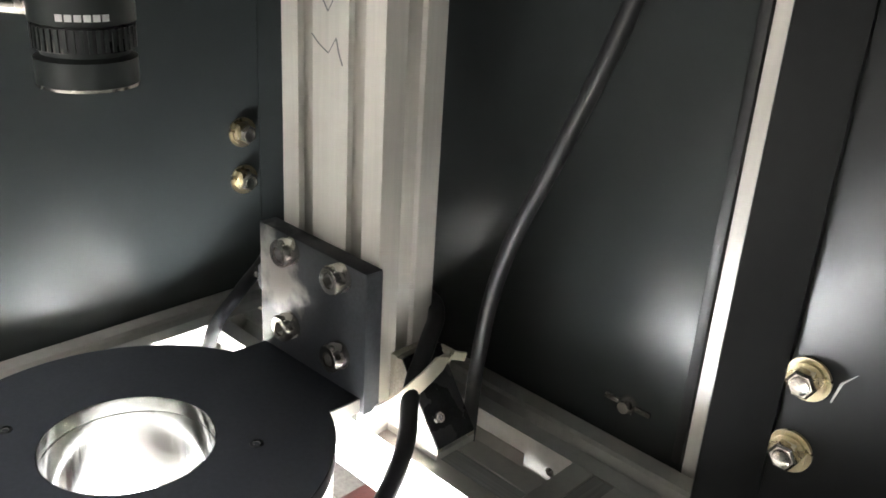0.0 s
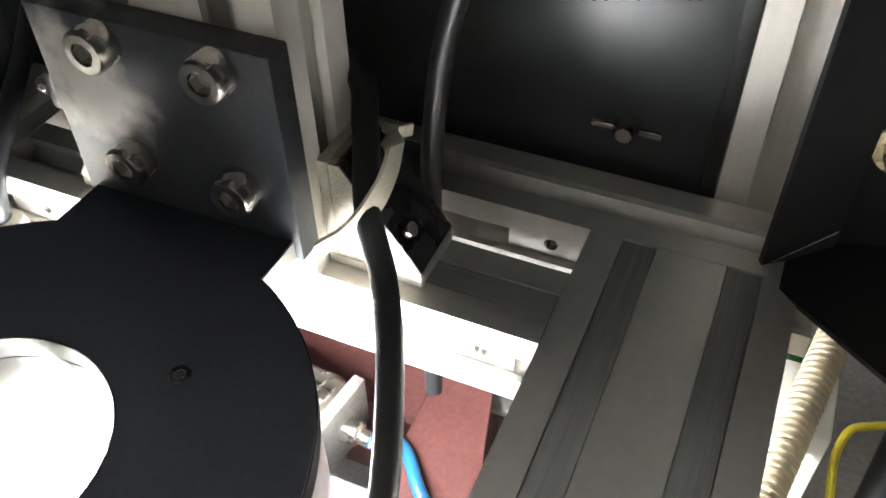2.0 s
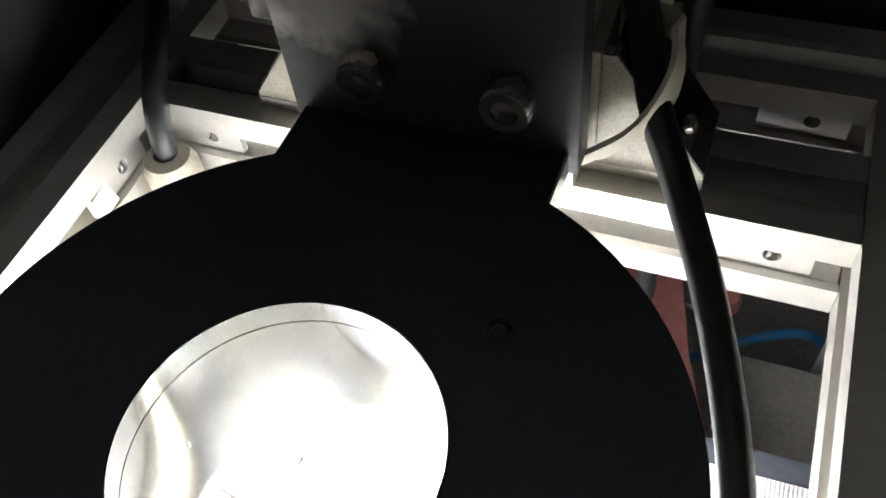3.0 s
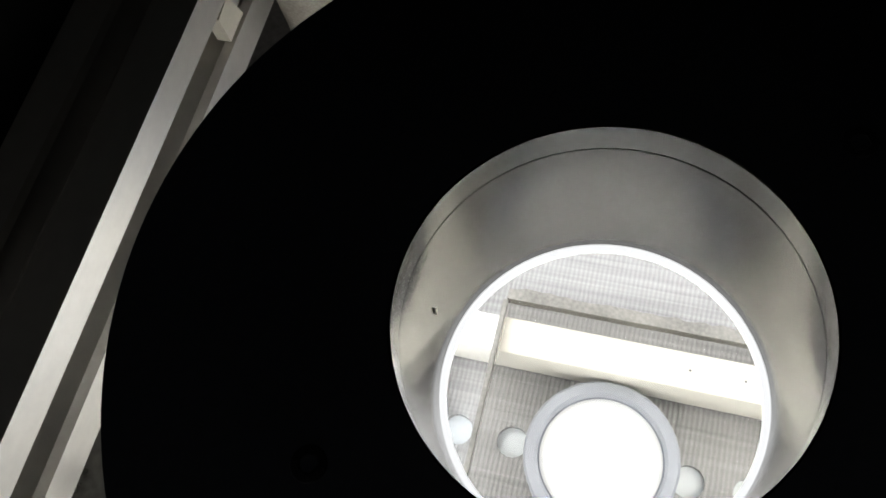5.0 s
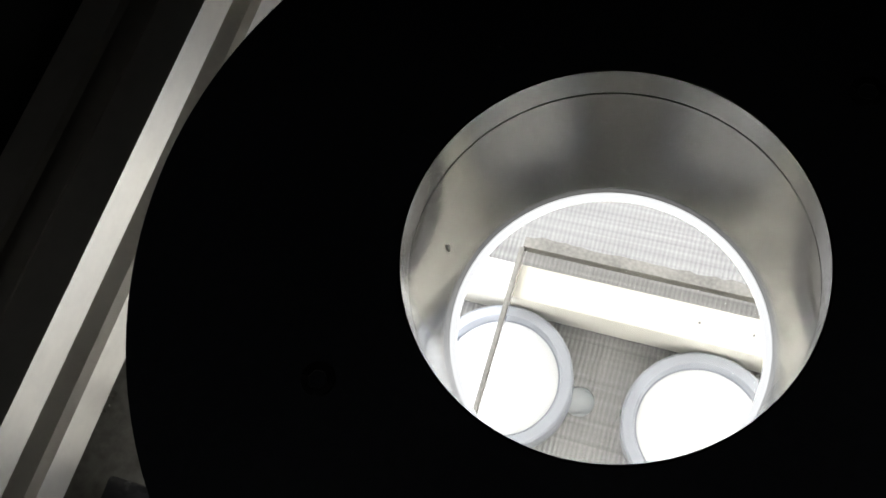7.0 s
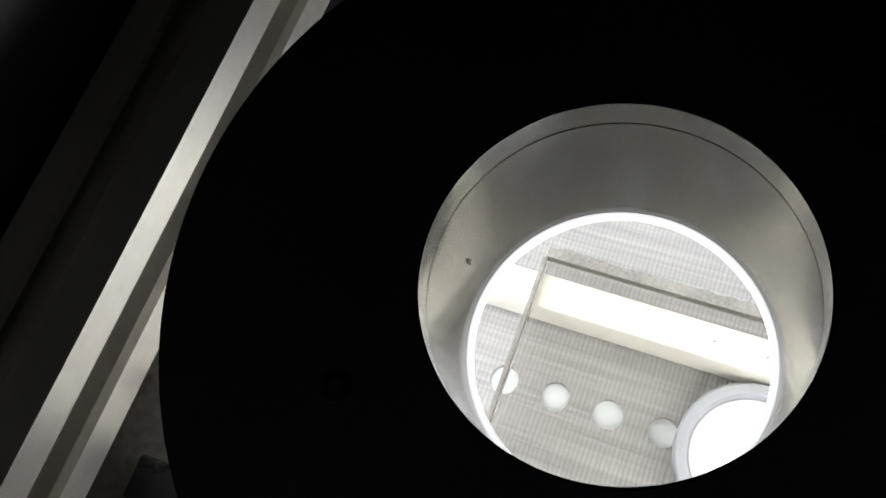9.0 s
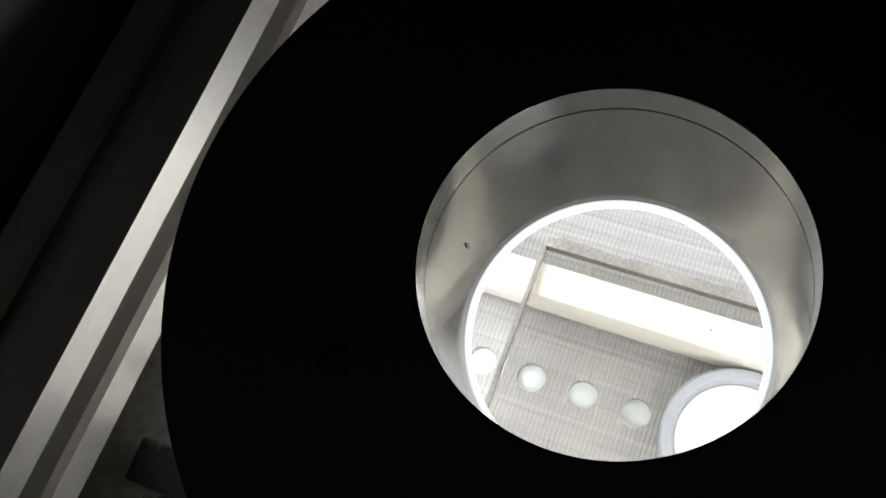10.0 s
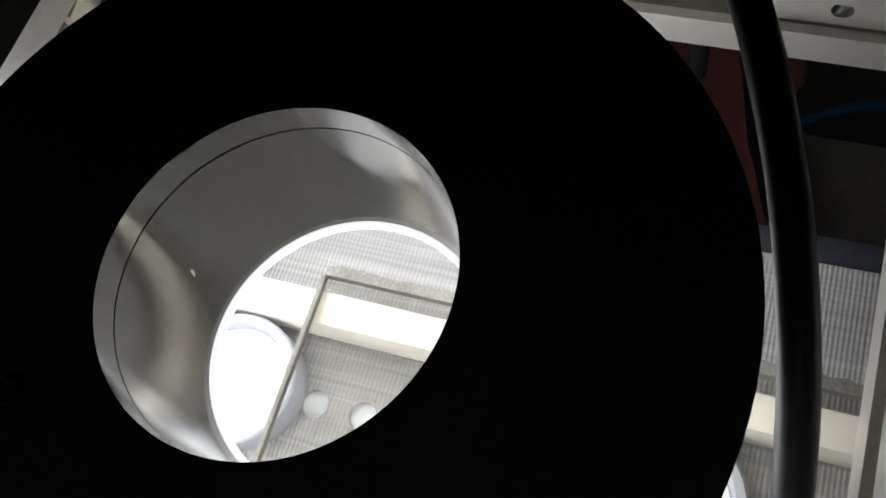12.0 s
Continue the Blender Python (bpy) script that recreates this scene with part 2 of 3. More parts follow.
def enclosure():
    thing("wall_north", box(WALL_X, 0.1183, WALL_Y, WALL_Y + 0.004, BASE_TOP - 0.03, TOP), BLACK_PANEL, "glossy black painted back panel above the frame", "wall", kind="structure")
    thing("wall_west", box(WALL_X - 0.004, WALL_X, -0.55, 0.1285, BASE_TOP - 0.03, TOP), BLACK_PANEL, "glossy black painted side panel above the frame", "wall", kind="structure")
    thing("wall_corner", box(WALL_X - 0.004, WALL_X, 0.1290, WALL_Y + 0.004, BASE_TOP - 0.03, TOP), BLACK_PANEL, "narrow black strip closing the corner of the enclosure", "wall", kind="structure")
    # east panel and roof are unseen, added to close the enclosure
    thing("wall_east", box(0.62, 0.624, -0.55, WALL_Y, -0.02, TOP), BLACK_PANEL, "black painted side panel of the enclosure", "wall", kind="structure")
    thing("ceiling", box(WALL_X, 0.62, -0.55, WALL_Y, TOP, TOP + 0.004), BLACK_PANEL, "black roof panel of the enclosure", "ceiling", kind="structure")
    thing("floor", box(-0.9, 0.9, -0.6, 0.9, -0.262, -0.25, 0.001), FLOORGREY, "grey steel base plate under the conveyor", "floor", kind="structure")
    # unseen workshop, added round the machine to carry the fill panel
    thing("ground", box(-9, 9, -4, 3, -1.0, -0.98), WALLGREY, "grey workshop floor", "floor", kind="structure")
    thing("wall_room_south", box(-9, 9, -4.1, -4, -1, 2.0), WALLGREY, "pale painted workshop wall", "wall", kind="structure")
    thing("wall_room_north", box(-9, 9, 3, 3.1, -1, 2.0), WALLGREY, "pale painted workshop wall", "wall", kind="structure")
    thing("wall_room_west", box(-9.1, -9, -4.1, 3.1, -1, 2.0), WALLGREY, "pale painted workshop wall", "wall", kind="structure")
    thing("wall_room_east", box(9, 9.1, -4.1, 3.1, -1, 2.0), WALLGREY, "pale painted workshop wall", "wall", kind="structure")
    thing("ceiling_room", box(-9.1, 9.1, -4.1, 3.1, 2.0, 2.1), WALLGREY, "pale workshop ceiling", "ceiling", kind="structure")
    # fill light for the ambient level, added as a ceiling panel
    lamp = empty("ceiling_light", "added fill light panel, unseen, under the workshop ceiling", "ceiling light")
    part("frame", box(-0.75, 0.75, -1.95, -1.05, 1.97, 2.0), ALU, lamp)
    part("diffuser", box(-0.7, 0.7, -1.9, -1.1, 1.955, 1.969), FILL_LAMP, lamp, "glowing white diffuser")


enclosure()

U = 0.0256           # one unit of the slotted profiles
LIT = "slotted aluminium base profile, its inner side brightly lit"


def frame_profiles():
    along_x = lambda x, y, z: pose(x, y, z, 90, 0, 90)
    zc = BASE_TOP - U / 2
    # base frame round the opening
    profile("aluminium_profile", U, U, 0.176, U, 0.0094, 0.009, along_x(-0.0860, 0.0805 + U / 2, zc), LIT)
    profile("aluminium_profile", U, U, 0.268, U, 0.0094, 0.009, along_x(WALL_X, 0.1247 + U / 2, zc), "slotted aluminium rail under the black back panel")
    profile("aluminium_profile", U, U, 0.67, U, 0.0094, 0.009, pose(-0.0862 - U / 2, 0.1245, zc, 90, 0, 0), LIT)
    profile("aluminium_profile", 0.0555, U, 0.62, U, 0.0094, 0.009, pose(0.0902 + 0.0555 / 2, 0.1245, zc, 90, 0, 0), "wide slotted aluminium cross bar, its top in shade")
    front = bpy.data.objects["aluminium_profile"]
    part("slot_strip", box(-0.0045, 0.0045, U / 2 - 0.0009, U / 2 - 0.0003, 0.1050, 0.1758, 0.0002), SLOT_STRIP, front, "grey strip in the slot")
    bar = bpy.data.objects["aluminium_profile.003"]
    # strips added in the bar's slots, dark to read as shaded shallow grooves
    for x in (-0.0555 / 4, 0.0555 / 4):
        part("slot_strip", box(x - 0.0044, x + 0.0044, U / 2 - 0.0016, U / 2 - 0.0004, 0.0002, 0.6198, 0.0002), SLOT_STRIP, bar, "grey strip in the slot")
    thing("gasket", box(0.1143, 0.1183, 0.1530, 0.1598, BASE_TOP + 0.0005, TOP, 0.0005), RUBBER, "black rubber gasket along the corner post", "gasket")
    # corner post and the heavy upright that carries the ring light
    profile("aluminium_profile", U, U, TOP + 0.25, U, 0.0086, 0.009, pose(0.1187 + U / 2, 0.1545 + U / 2, -0.25), "upright aluminium corner post beside the black door", ALU_V)
    profile("aluminium_profile", 0.0555, 0.0275, TOP - BASE_TOP - 0.0002, 0.0275, 0.0086, 0.009, pose(0.0018, 0.0792 + 0.0275 / 2, BASE_TOP + 0.0001), "heavy upright aluminium profile with marker scrawl", ALU_V)


frame_profiles()


PANEL_Y = 0.1422


def cover():
    """The black cover beside the corner post, with its slanting bottom flange."""
    d = empty("side_cover", "black painted cover plate with folded edge and slanting flange", "cover plate")
    part("plate", box(0.1519, 0.34, PANEL_Y, PANEL_Y + 0.002, -0.012, TOP, 0.0005), BLACK_COVER, d)
    fold = [(0.1353, 0.1284), (0.1518, 0.1404), (0.1518, 0.1444), (0.1490, 0.1432), (0.1343, 0.1300)]
    part("folded_edge", prism(fold, -0.012, TOP), BLACK_COVER, d, smooth=0)
    rise = lambda x: -0.0126 + 0.22 * (x - 0.1335)
    bm = bmesh.new()
    corners = ((0.1342, 0.1281), (0.33, -0.0649), (0.33, PANEL_Y - 0.0004), (0.1525, PANEL_Y - 0.0004))
    up = [bm.verts.new((x, y, rise(x))) for x, y in corners]
    lo = [bm.verts.new((x, y, rise(x) - 0.0015)) for x, y in corners]
    bm.faces.new(up)
    bm.faces.new(lo[::-1])
    for i in range(4):
        j = (i + 1) % 4
        bm.faces.new((up[i], lo[i], lo[j], up[j]))
    part("flange", bm, BLACK_COVER, d)
    return d


cover()


def hex_bolt(m, label, group):
    """A flanged hexagon bolt with washers, its head along +z."""
    b = empty("hex_bolt", label, "bolt", group, m)
    part("washer", turned([(0.0035, 0), (0.0072, 0), (0.0072, 0.0012), (0.0035, 0.0012)], 28, closed=True), ZINC, b, "yellow zinc washer")
    part("spring_washer", turned([(0.0035, 0.0013), (0.0058, 0.0013), (0.0058, 0.0026), (0.0035, 0.0026)], 28, closed=True), ZINC, b, "yellow zinc spring washer")
    bm = turned([(0, 0.0068), (0.0039, 0.0068), (0.0048, 0.0061), (0.0048, 0.0027), (0, 0.0027)], 6)
    part("head", bm, STEEL, b, smooth=0)
    part("head_dimple", turned([(0, 0.0069), (0.0022, 0.0069), (0.0029, 0.0072), (0.0031, 0.0068)], 20), STEEL, b)
    return b


for x, z in ((0.1584, 0.0508), (0.1583, 0.0242)):
    hex_bolt(pose(x, PANEL_Y - 0.0001, z, 90), "hexagon bolt with yellow zinc washers on the black cover", "hexagon bolts")
for y, z in ((0.1186, 0.0685), (0.1188, 0.0447)):
    hex_bolt(pose(WALL_X + 0.0002, y, z, 0, 90, 0), "hexagon bolt with yellow zinc washers on the black side panel", "hexagon bolts")


def scratches():
    d = bpy.data.objects["side_cover"]
    bm = prism([(0.0012, -0.0108), (0.0190, -0.0036), (0.0196, -0.0028), (0.0186, -0.0032)], 0, 0.0001)
    part("scratch", bm, PALE_PRINT, d, "pale scratch in the paint", m=pose(0.1353, 0.1284, 0, 0, 0, 36.0) @ pose(0, -0.0002, 0, 90))
    bm = prism([(0.1660, 0.0460), (0.1666, 0.0463), (0.1684, 0.0535), (0.1719, 0.0583), (0.1675, 0.0535)], 0, 0.0001)
    part("scratch", bm, PALE_PRINT, d, "pale scratch in the paint", m=pose(0, PANEL_Y - 0.0003, 0, 90))
    up = [o for o in bpy.data.objects if o.get("label", "").endswith("marker scrawl")][0]
    inv = up.matrix_basis.inverted()
    for stroke in (((-0.0079, 0.1344), (-0.004, 0.1316), (0.0012, 0.1291), (0.0035, 0.1323), (0.0053, 0.1348)), ((0.0053, 0.1348), (0.0066, 0.1304), (0.0087, 0.1262)), ((-0.003, 0.148), (0.0009, 0.1429), (0.005, 0.149))):
        bm = bmesh.new()
        rows = [(bm.verts.new((x - 0.0003, 0.0788, z)), bm.verts.new((x + 0.0004, 0.0788, z + 0.0003))) for x, z in stroke]
        for p, q in zip(rows, rows[1:]):
            bm.faces.new((p[0], p[1], q[1], q[0]))
        bmesh.ops.transform(bm, matrix=inv, verts=bm.verts[:])
        part("ink_stroke", bm, INK, up, "grey marker stroke")


scratches()


def cap_screw(m, parent, r=0.0054, h=0.0062, name="socket_screw", mat=None):
    s = new(name)
    s.parent = parent
    s.matrix_basis = m
    part("head", turned([(0, h * 0.5), (r * 0.50, h * 0.5), (r * 0.52, h), (r * 0.88, h), (r, h - 0.0008), (r, 0), (0, 0)], 28), mat or STEEL, s)
    part("socket", turned([(0, h * 0.52), (r * 0.49, h * 0.52), (r * 0.50, h * 0.93)], 6), SLOT_DARK, s, smooth=0)
    return s


# ---------------------------------------------------------------- ring light
RD, RH, DEPTH = 0.0671, 0.0277, 0.0379
RING = pose(0.0021, -0.0036, 0.0106, -1.21, -1.11)   # it hangs a little askew


def ring_light():
    g = empty("ring_light", "black ring light with bare aluminium bore on a bolted bracket", "ring light", m=RING)
    level = RING.inverted()
    # the top plate: a disc with a tongue towards the upright
    x0, x1, yb = -0.0308, 0.0276, 0.0753
    a1 = math.atan2(math.sqrt(RD ** 2 - x1 ** 2), x1)
    a0 = math.atan2(math.sqrt(RD ** 2 - x0 ** 2), x0)
    out = [(RD * math.cos(a0 + (a1 + 2 * math.pi - a0) * i / 120), RD * math.sin(a0 + (a1 + 2 * math.pi - a0) * i / 120)) for i in range(121)]
    out += [(x1, yb), (x0, yb)]
    part("top_plate", plate_with_hole(out, (0, 0), RH + 0.0004, -0.006, 0.0), BLACK_PLATE, g, "black anodised disc with a tongue", smooth=30)
    # band added round the disc, black to keep belt light off its side
    part("plate_edge", turned([(RD - 0.0002, -0.0003), (RD + 0.0003, -0.0005), (RD + 0.0003, -0.0060), (RD - 0.0002, -0.0060)], 120, closed=True), SIDE_DARK, g, "added dull black band that keeps the disc's side dark")
    part("tongue_edge", box(x1 + 0.0001, x1 + 0.0006, 0.0560, yb, -0.0058, -0.0004), ALU, g, "bare cut edge")
    # upright bracket plate
    part("bracket_plate", box(-0.0312, 0.0325, 0.0712, 0.0790, 0.0032, 0.0602, 0.0008), BRACKET, g, "worn black upright bracket plate", m=level)
    part("tab", box(-0.0385, -0.0313, 0.0745, 0.0785, 0.0275, 0.0385, 0.0012), BRACKET, g, "small side tab", m=level)
    cap_screw(level @ pose(-0.0386, 0.0765, 0.033, 0, -90, 0), g, 0.0022, 0.003)
    for x in (-0.0108, 0.0190):
        for z in (0.0546, 0.0233):
            cap_screw(level @ pose(x, 0.0712, z, 90), g)
    for x, y in ((0.0277, 0.0307), (-0.0315, -0.0270)):
        cap_screw(pose(x, y, -0.0006), g, 0.0026, 0.0009, "countersunk_screw", BLACK_WORN)
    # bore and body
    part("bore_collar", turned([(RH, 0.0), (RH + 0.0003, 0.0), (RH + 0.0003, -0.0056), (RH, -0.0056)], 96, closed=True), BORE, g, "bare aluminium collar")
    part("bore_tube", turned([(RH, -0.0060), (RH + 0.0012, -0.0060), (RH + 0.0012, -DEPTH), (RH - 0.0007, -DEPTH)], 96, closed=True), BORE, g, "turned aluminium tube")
    part("nick", prism([(-0.0003, -0.0010), (0.0001, -0.0007), (0.0004, 0.0004), (0.0001, 0.0010), (-0.0002, 0.0003)], 0, 0.0002, m=pose(0, 0, -0.0225, 0, 0, 173.6) @ pose(RH - 0.0005, 0, 0, 90, 0, -90)), ALU, g, "small bright nick in the bore")
    part("body", turned([(RD - 0.003, -0.0061), (RD - 0.0006, -0.0061), (RD - 0.0006, -DEPTH), (RD - 0.003, -DEPTH)], 120, closed=True), ALU, g, "bare aluminium drum")
    part("diffuser", turned([(RH + 0.0050, -DEPTH - 0.0006), (RD - 0.0007, -DEPTH - 0.0006), (RD - 0.0007, -DEPTH - 0.0085), (RD - 0.010, -DEPTH - 0.0085), (RH + 0.0080, -DEPTH - 0.0030)], 96, closed=True), GLOW, g, "glowing white diffuser ring")
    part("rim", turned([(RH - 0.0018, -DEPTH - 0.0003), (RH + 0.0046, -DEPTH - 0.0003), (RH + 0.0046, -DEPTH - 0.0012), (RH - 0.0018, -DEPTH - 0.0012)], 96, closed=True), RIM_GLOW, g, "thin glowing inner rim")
    return g


ring_light()


# ---------------------------------------------------------------- inspection camera
def inspection_camera():
    c = empty("machine_camera", "black machine vision camera with a knurled lens", "camera", m=pose(-0.0035, -0.0020, 0.1272))
    part("front_ring", turned([(0.0115, 0.0004), (0.0128, 0.0), (0.0137, 0.0003), (0.0137, 0.0011), (0.0115, 0.0011)], 64, closed=True), STEEL, c, "bright metal rim")
    part("glass", turned([(0, 0.0035), (0.006, 0.003), (0.0106, 0.0022)], 48), GLASSLENS, c)
    part("barrel", turned([(0.0110, 0.0012), (0.0136, 0.0012), (0.0136, 0.0080), (0.0118, 0.009), (0.0118, 0.036), (0, 0.036)], 64), BLACK_PANEL, c)
    bm = turned([(0.0119, 0.0105), (0.0132, 0.0105), (0.0132, 0.0170), (0.0119, 0.0170)], 64, closed=True)
    ring = part("focus_ring", bm, BLACK_WORN, c, "knurled focus ring")
    tooth = mesh_of("knurl", box(-0.0005, 0.0005, 0.0131, 0.0137, 0.0108, 0.0167), BLACK_PANEL, 0)
    for i in range(40):
        k = new("knurl", tooth)
        k.parent = ring
        k.matrix_basis = pose(0, 0, 0, 0, 0, 9 * i)
    part("upper_ring", turned([(0.0119, 0.0178), (0.0139, 0.0178), (0.0139, 0.0290), (0.0119, 0.0290)], 64, closed=True), BLACK_PANEL, c)
    bm = bmesh.new()
    for i in range(6):
        a = radians(-24 + (i - 2.5) * 9.6)
        box(-0.0009, 0.0009, 0.0138, 0.0141, 0.0190, 0.0208, bm=bm)
        bmesh.ops.transform(bm, matrix=pose(0, 0, 0, 0, 0, math.degrees(a) - 90), verts=bm.verts[-8:])
    part("print_band", bm, PALE_PRINT, c, "pale printed mark")
    part("housing", box(-0.0145, 0.0145, -0.0145, 0.0145, 0.0362, 0.078, 0.001), BLACK_PANEL, c)
    part("lock_screw", turned([(0, 0.0), (0.0018, 0.0), (0.0022, 0.001), (0.0022, 0.0085), (0, 0.0092)], 20, m=pose(0, 0, 0.0200, 0, 0, 222) @ pose(0.0138, 0, 0, 0, 90, 0)), STEEL, c, "bright thumb screw")
    part("mount_arm", box(-0.012, 0.012, 0.0147, 0.079, 0.045, 0.055, 0.001), BLACK_PLATE, c)
    return c


inspection_camera()


# ---------------------------------------------------------------- small frame hardware
def t_nut(m):
    t = empty("slot_nut", "bright steel slot nut lying in a profile groove", "nut", "slot nuts", m)
    part("block", plate_with_hole([(-0.011, -0.0042), (0.011, -0.0042), (0.011, 0.0042), (-0.011, 0.0042)], (0.002, 0), 0.0021, -0.002, 0, 24), ALU, t, smooth=0)
    part("thread", turned([(0.0019, -0.0002), (0.0015, -0.0006), (0.0017, -0.0010), (0.0014, -0.0014), (0.0014, -0.003), (0, -0.003)], 20), SLOT_DARK, t)
    return t


NUT_Z = BASE_TOP - U / 2
t_nut(pose(0.0725, 0.0832, NUT_Z, 90))
t_nut(pose(0.0765, 0.1276, NUT_Z, 90))
t_nut(pose(-0.0728, 0.0832, NUT_Z, 90))
t_nut(pose(-0.0888, 0.0650, NUT_Z, 90, 0, 90))


def slot_wedge(m):
    """A small plastic wedge that sits in a profile's groove."""
    thing("slot_wedge", prism([(-0.0045, -0.0040), (0.0030, -0.0040), (0.0012, 0.0040), (-0.0045, 0.0032)], -0.002, 0.0012, m=pose(0, 0, 0)), NYLON, "small white plastic wedge stuck in a profile groove", "wedge", m=m, smooth=0)


slot_wedge(pose(-0.0879, 0.0564, NUT_Z, 90, 0, 90))


def corner_gusset(m, label):
    """A cast angle bracket: solid web plates on a foot and an upright leg."""
    g = empty("corner_bracket", label, "bracket", "corner brackets", m)
    w = 0.0204
    part("foot", box(0, 0.0268, 0, w, 0, 0.003, 0.0004), ALU, g)
    part("leg", box(0, 0.003, 0, w, 0.0031, 0.034, 0.0004), CAST, g)
    tri = [(0.0031, 0.0031), (0.0266, 0.0031), (0.0266, 0.0045), (0.0060, 0.0335), (0.0031, 0.0335)]
    for y in (0.0002, w - 0.0032):
        part("web", prism(tri, -0.003, 0.0, m=pose(0, y, 0, 90)), CAST, g, "speckled cast web")
    # shade of the bracket's sloping side, put in as a black cover
    part("cover", prism([(0.0268, 0.0050), (0.0258, 0.0043), (0.0050, 0.0335), (0.0062, 0.0340)], -w + 0.0004, -0.0004, m=pose(0, 0, 0, 90)), BLACK_WORN, g, "slanted cover, black put in for its shaded side")
    cap_screw(pose(0.0125, 0.0056, 0.0262, 0, 57, 0), g, 0.0022, 0.0016)
    cap_screw(pose(0.0210, 0.0056, 0.0138, 0, 57, 0), g, 0.0022, 0.0016)
    return g


corner_gusset(pose(0.0297, 0.0862, BASE_TOP + 0.0001), "angle bracket bolted between the upright and the base frame")
corner_gusset(pose(-0.0261, 0.1066, BASE_TOP + 0.0001, 0, 0, 180), "angle bracket bolted between the upright and the base frame")

CABLE_A = [(0.0072, 0.1125, 0.0315), (0.0212, 0.112, 0.0355), (0.0311, 0.1081, 0.0341), (0.0377, 0.0976, 0.0271), (0.0447, 0.0831, 0.0141), (0.053, 0.0734, 0.0021), (0.0646, 0.0514, -0.0073), (0.0753, 0.0217, -0.0187), (0.0813, -0.0098, -0.0313), (0.0832, -0.0555, -0.0497), (0.0792, -0.126, -0.0897)]
CABLE_B = [(0.1244, 0.1012, 0.2615), (0.1114, 0.1042, 0.1965), (0.099, 0.1073, 0.1566), (0.0771, 0.1128, 0.1089), (0.056, 0.1147, 0.0608), (0.0477, 0.1157, 0.0198), (0.0462, 0.1147, -0.0259), (0.0462, 0.1122, -0.0915)]
CABLE_C = [(-0.1016, 0.131, 0.017), (-0.0956, 0.115, 0.0069), (-0.0842, 0.0935, 0.0009), (-0.0791, 0.0768, -0.0111), (-0.0778, 0.0723, -0.0311), (-0.0778, 0.0715, -0.12), (-0.0778, 0.085, -0.2475)]
tube_curve("power_cable", CABLE_A, 0.0034, RUBBER, "thick black rubber cable tied beside the upright", "cable")
tube_curve("power_cable", CABLE_B, 0.0030, RUBBER, "black rubber cable hanging in front of the back panel", "cable")
short_cable = tube_curve("power_cable", CABLE_C, 0.0032, RUBBER, "short black rubber cable with a metal gland below", "cable")
part("gland", turned([(0.0033, -0.046), (0.0075, -0.046), (0.0075, -0.026), (0.0062, -0.0225), (0.0033, -0.0215)], 32, m=pose(-0.0778, 0.0723, 0)), CAST, short_cable, "round metal cable gland")


def zip_tie():
    z = empty("cable_tie", "natural white nylon cable tie with a cut end", "cable tie")
    pts = [Vector(p) for p in ((0.0262, 0.0815, -0.0060), (0.0290, 0.0795, -0.0030), (0.0342, 0.0778, 0.0034), (0.0432, 0.0792, 0.0122), (0.0472, 0.0870, 0.0196), (0.0446, 0.0990, 0.0222), (0.0375, 0.1070, 0.0180))]
    bm = bmesh.new()
    n = 24
    rows = []
    for i in range(n + 1):
        s = i / n * (len(pts) - 1)
        k = min(int(s), len(pts) - 2)
        a = s - k
        p0, p1, p2, p3 = pts[max(k - 1, 0)], pts[k], pts[k + 1], pts[min(k + 2, len(pts) - 1)]
        p = 0.5 * (2 * p1 + (p2 - p0) * a + (2 * p0 - 5 * p1 + 4 * p2 - p3) * a * a + (3 * p1 - p0 - 3 * p2 + p3) * a ** 3)
        along = (p2 - p1).normalized()
        thick = Vector((0.75, -0.62, 0.10)).cross(along).cross(along).normalized()
        side = along.cross(thick).normalized() * 0.0027
        thick = thick * 0.0006
        rows.append([bm.verts.new(p + q) for q in (side + thick, side - thick, -side - thick, -side + thick)])
    for a, b in zip(rows, rows[1:]):
        for i in range(4):
            j = (i + 1) % 4
            bm.faces.new((a[i], a[j], b[j], b[i]))
    bm.faces.new(rows[0])
    bm.faces.new(rows[-1][::-1])
    part("strap", bm, NYLON, z)
    part("lock", box(-0.0030, 0.0030, -0.0022, 0.0022, -0.0030, 0.0030, 0.0006), NYLON, z, m=pose(0.0373, 0.1078, 0.0175, 0, 20, 30))
    part("tail", box(0.0, 0.0085, -0.0006, 0.0006, -0.0018, 0.0018, 0.0002), NYLON, z, m=pose(0.0372, 0.1080, 0.0178, 0, 12, 58))
    return z


zip_tie()


def wing_fastener():
    w = empty("panel_fastener", "small dark wing fastener on the black back panel", "fastener", m=pose(0.0895, WALL_Y - 0.0002, -0.0008, 90))
    part("boss", turned([(0, 0.0046), (0.0024, 0.0043), (0.0036, 0.0024), (0.0042, 0), (0, 0)], 24), STEEL, w)
    part("wing", box(-0.0105, -0.0036, -0.0011, 0.0011, 0, 0.0012, 0.0003), DARK_STEEL, w)
    part("wing", box(0.0036, 0.0105, -0.0011, 0.0011, 0, 0.0012, 0.0003), DARK_STEEL, w)


wing_fastener()

# ---------------------------------------------------------------- conveyor
BELT_Z, PITCH, HOLE_Y = -0.087, 0.0131, -0.0036
LINE = pose(0.0036, -0.0049, 0.0105, 0, 0, 1.01)   # the conveyor's own frame
K = 0.938                                          # its size in metres


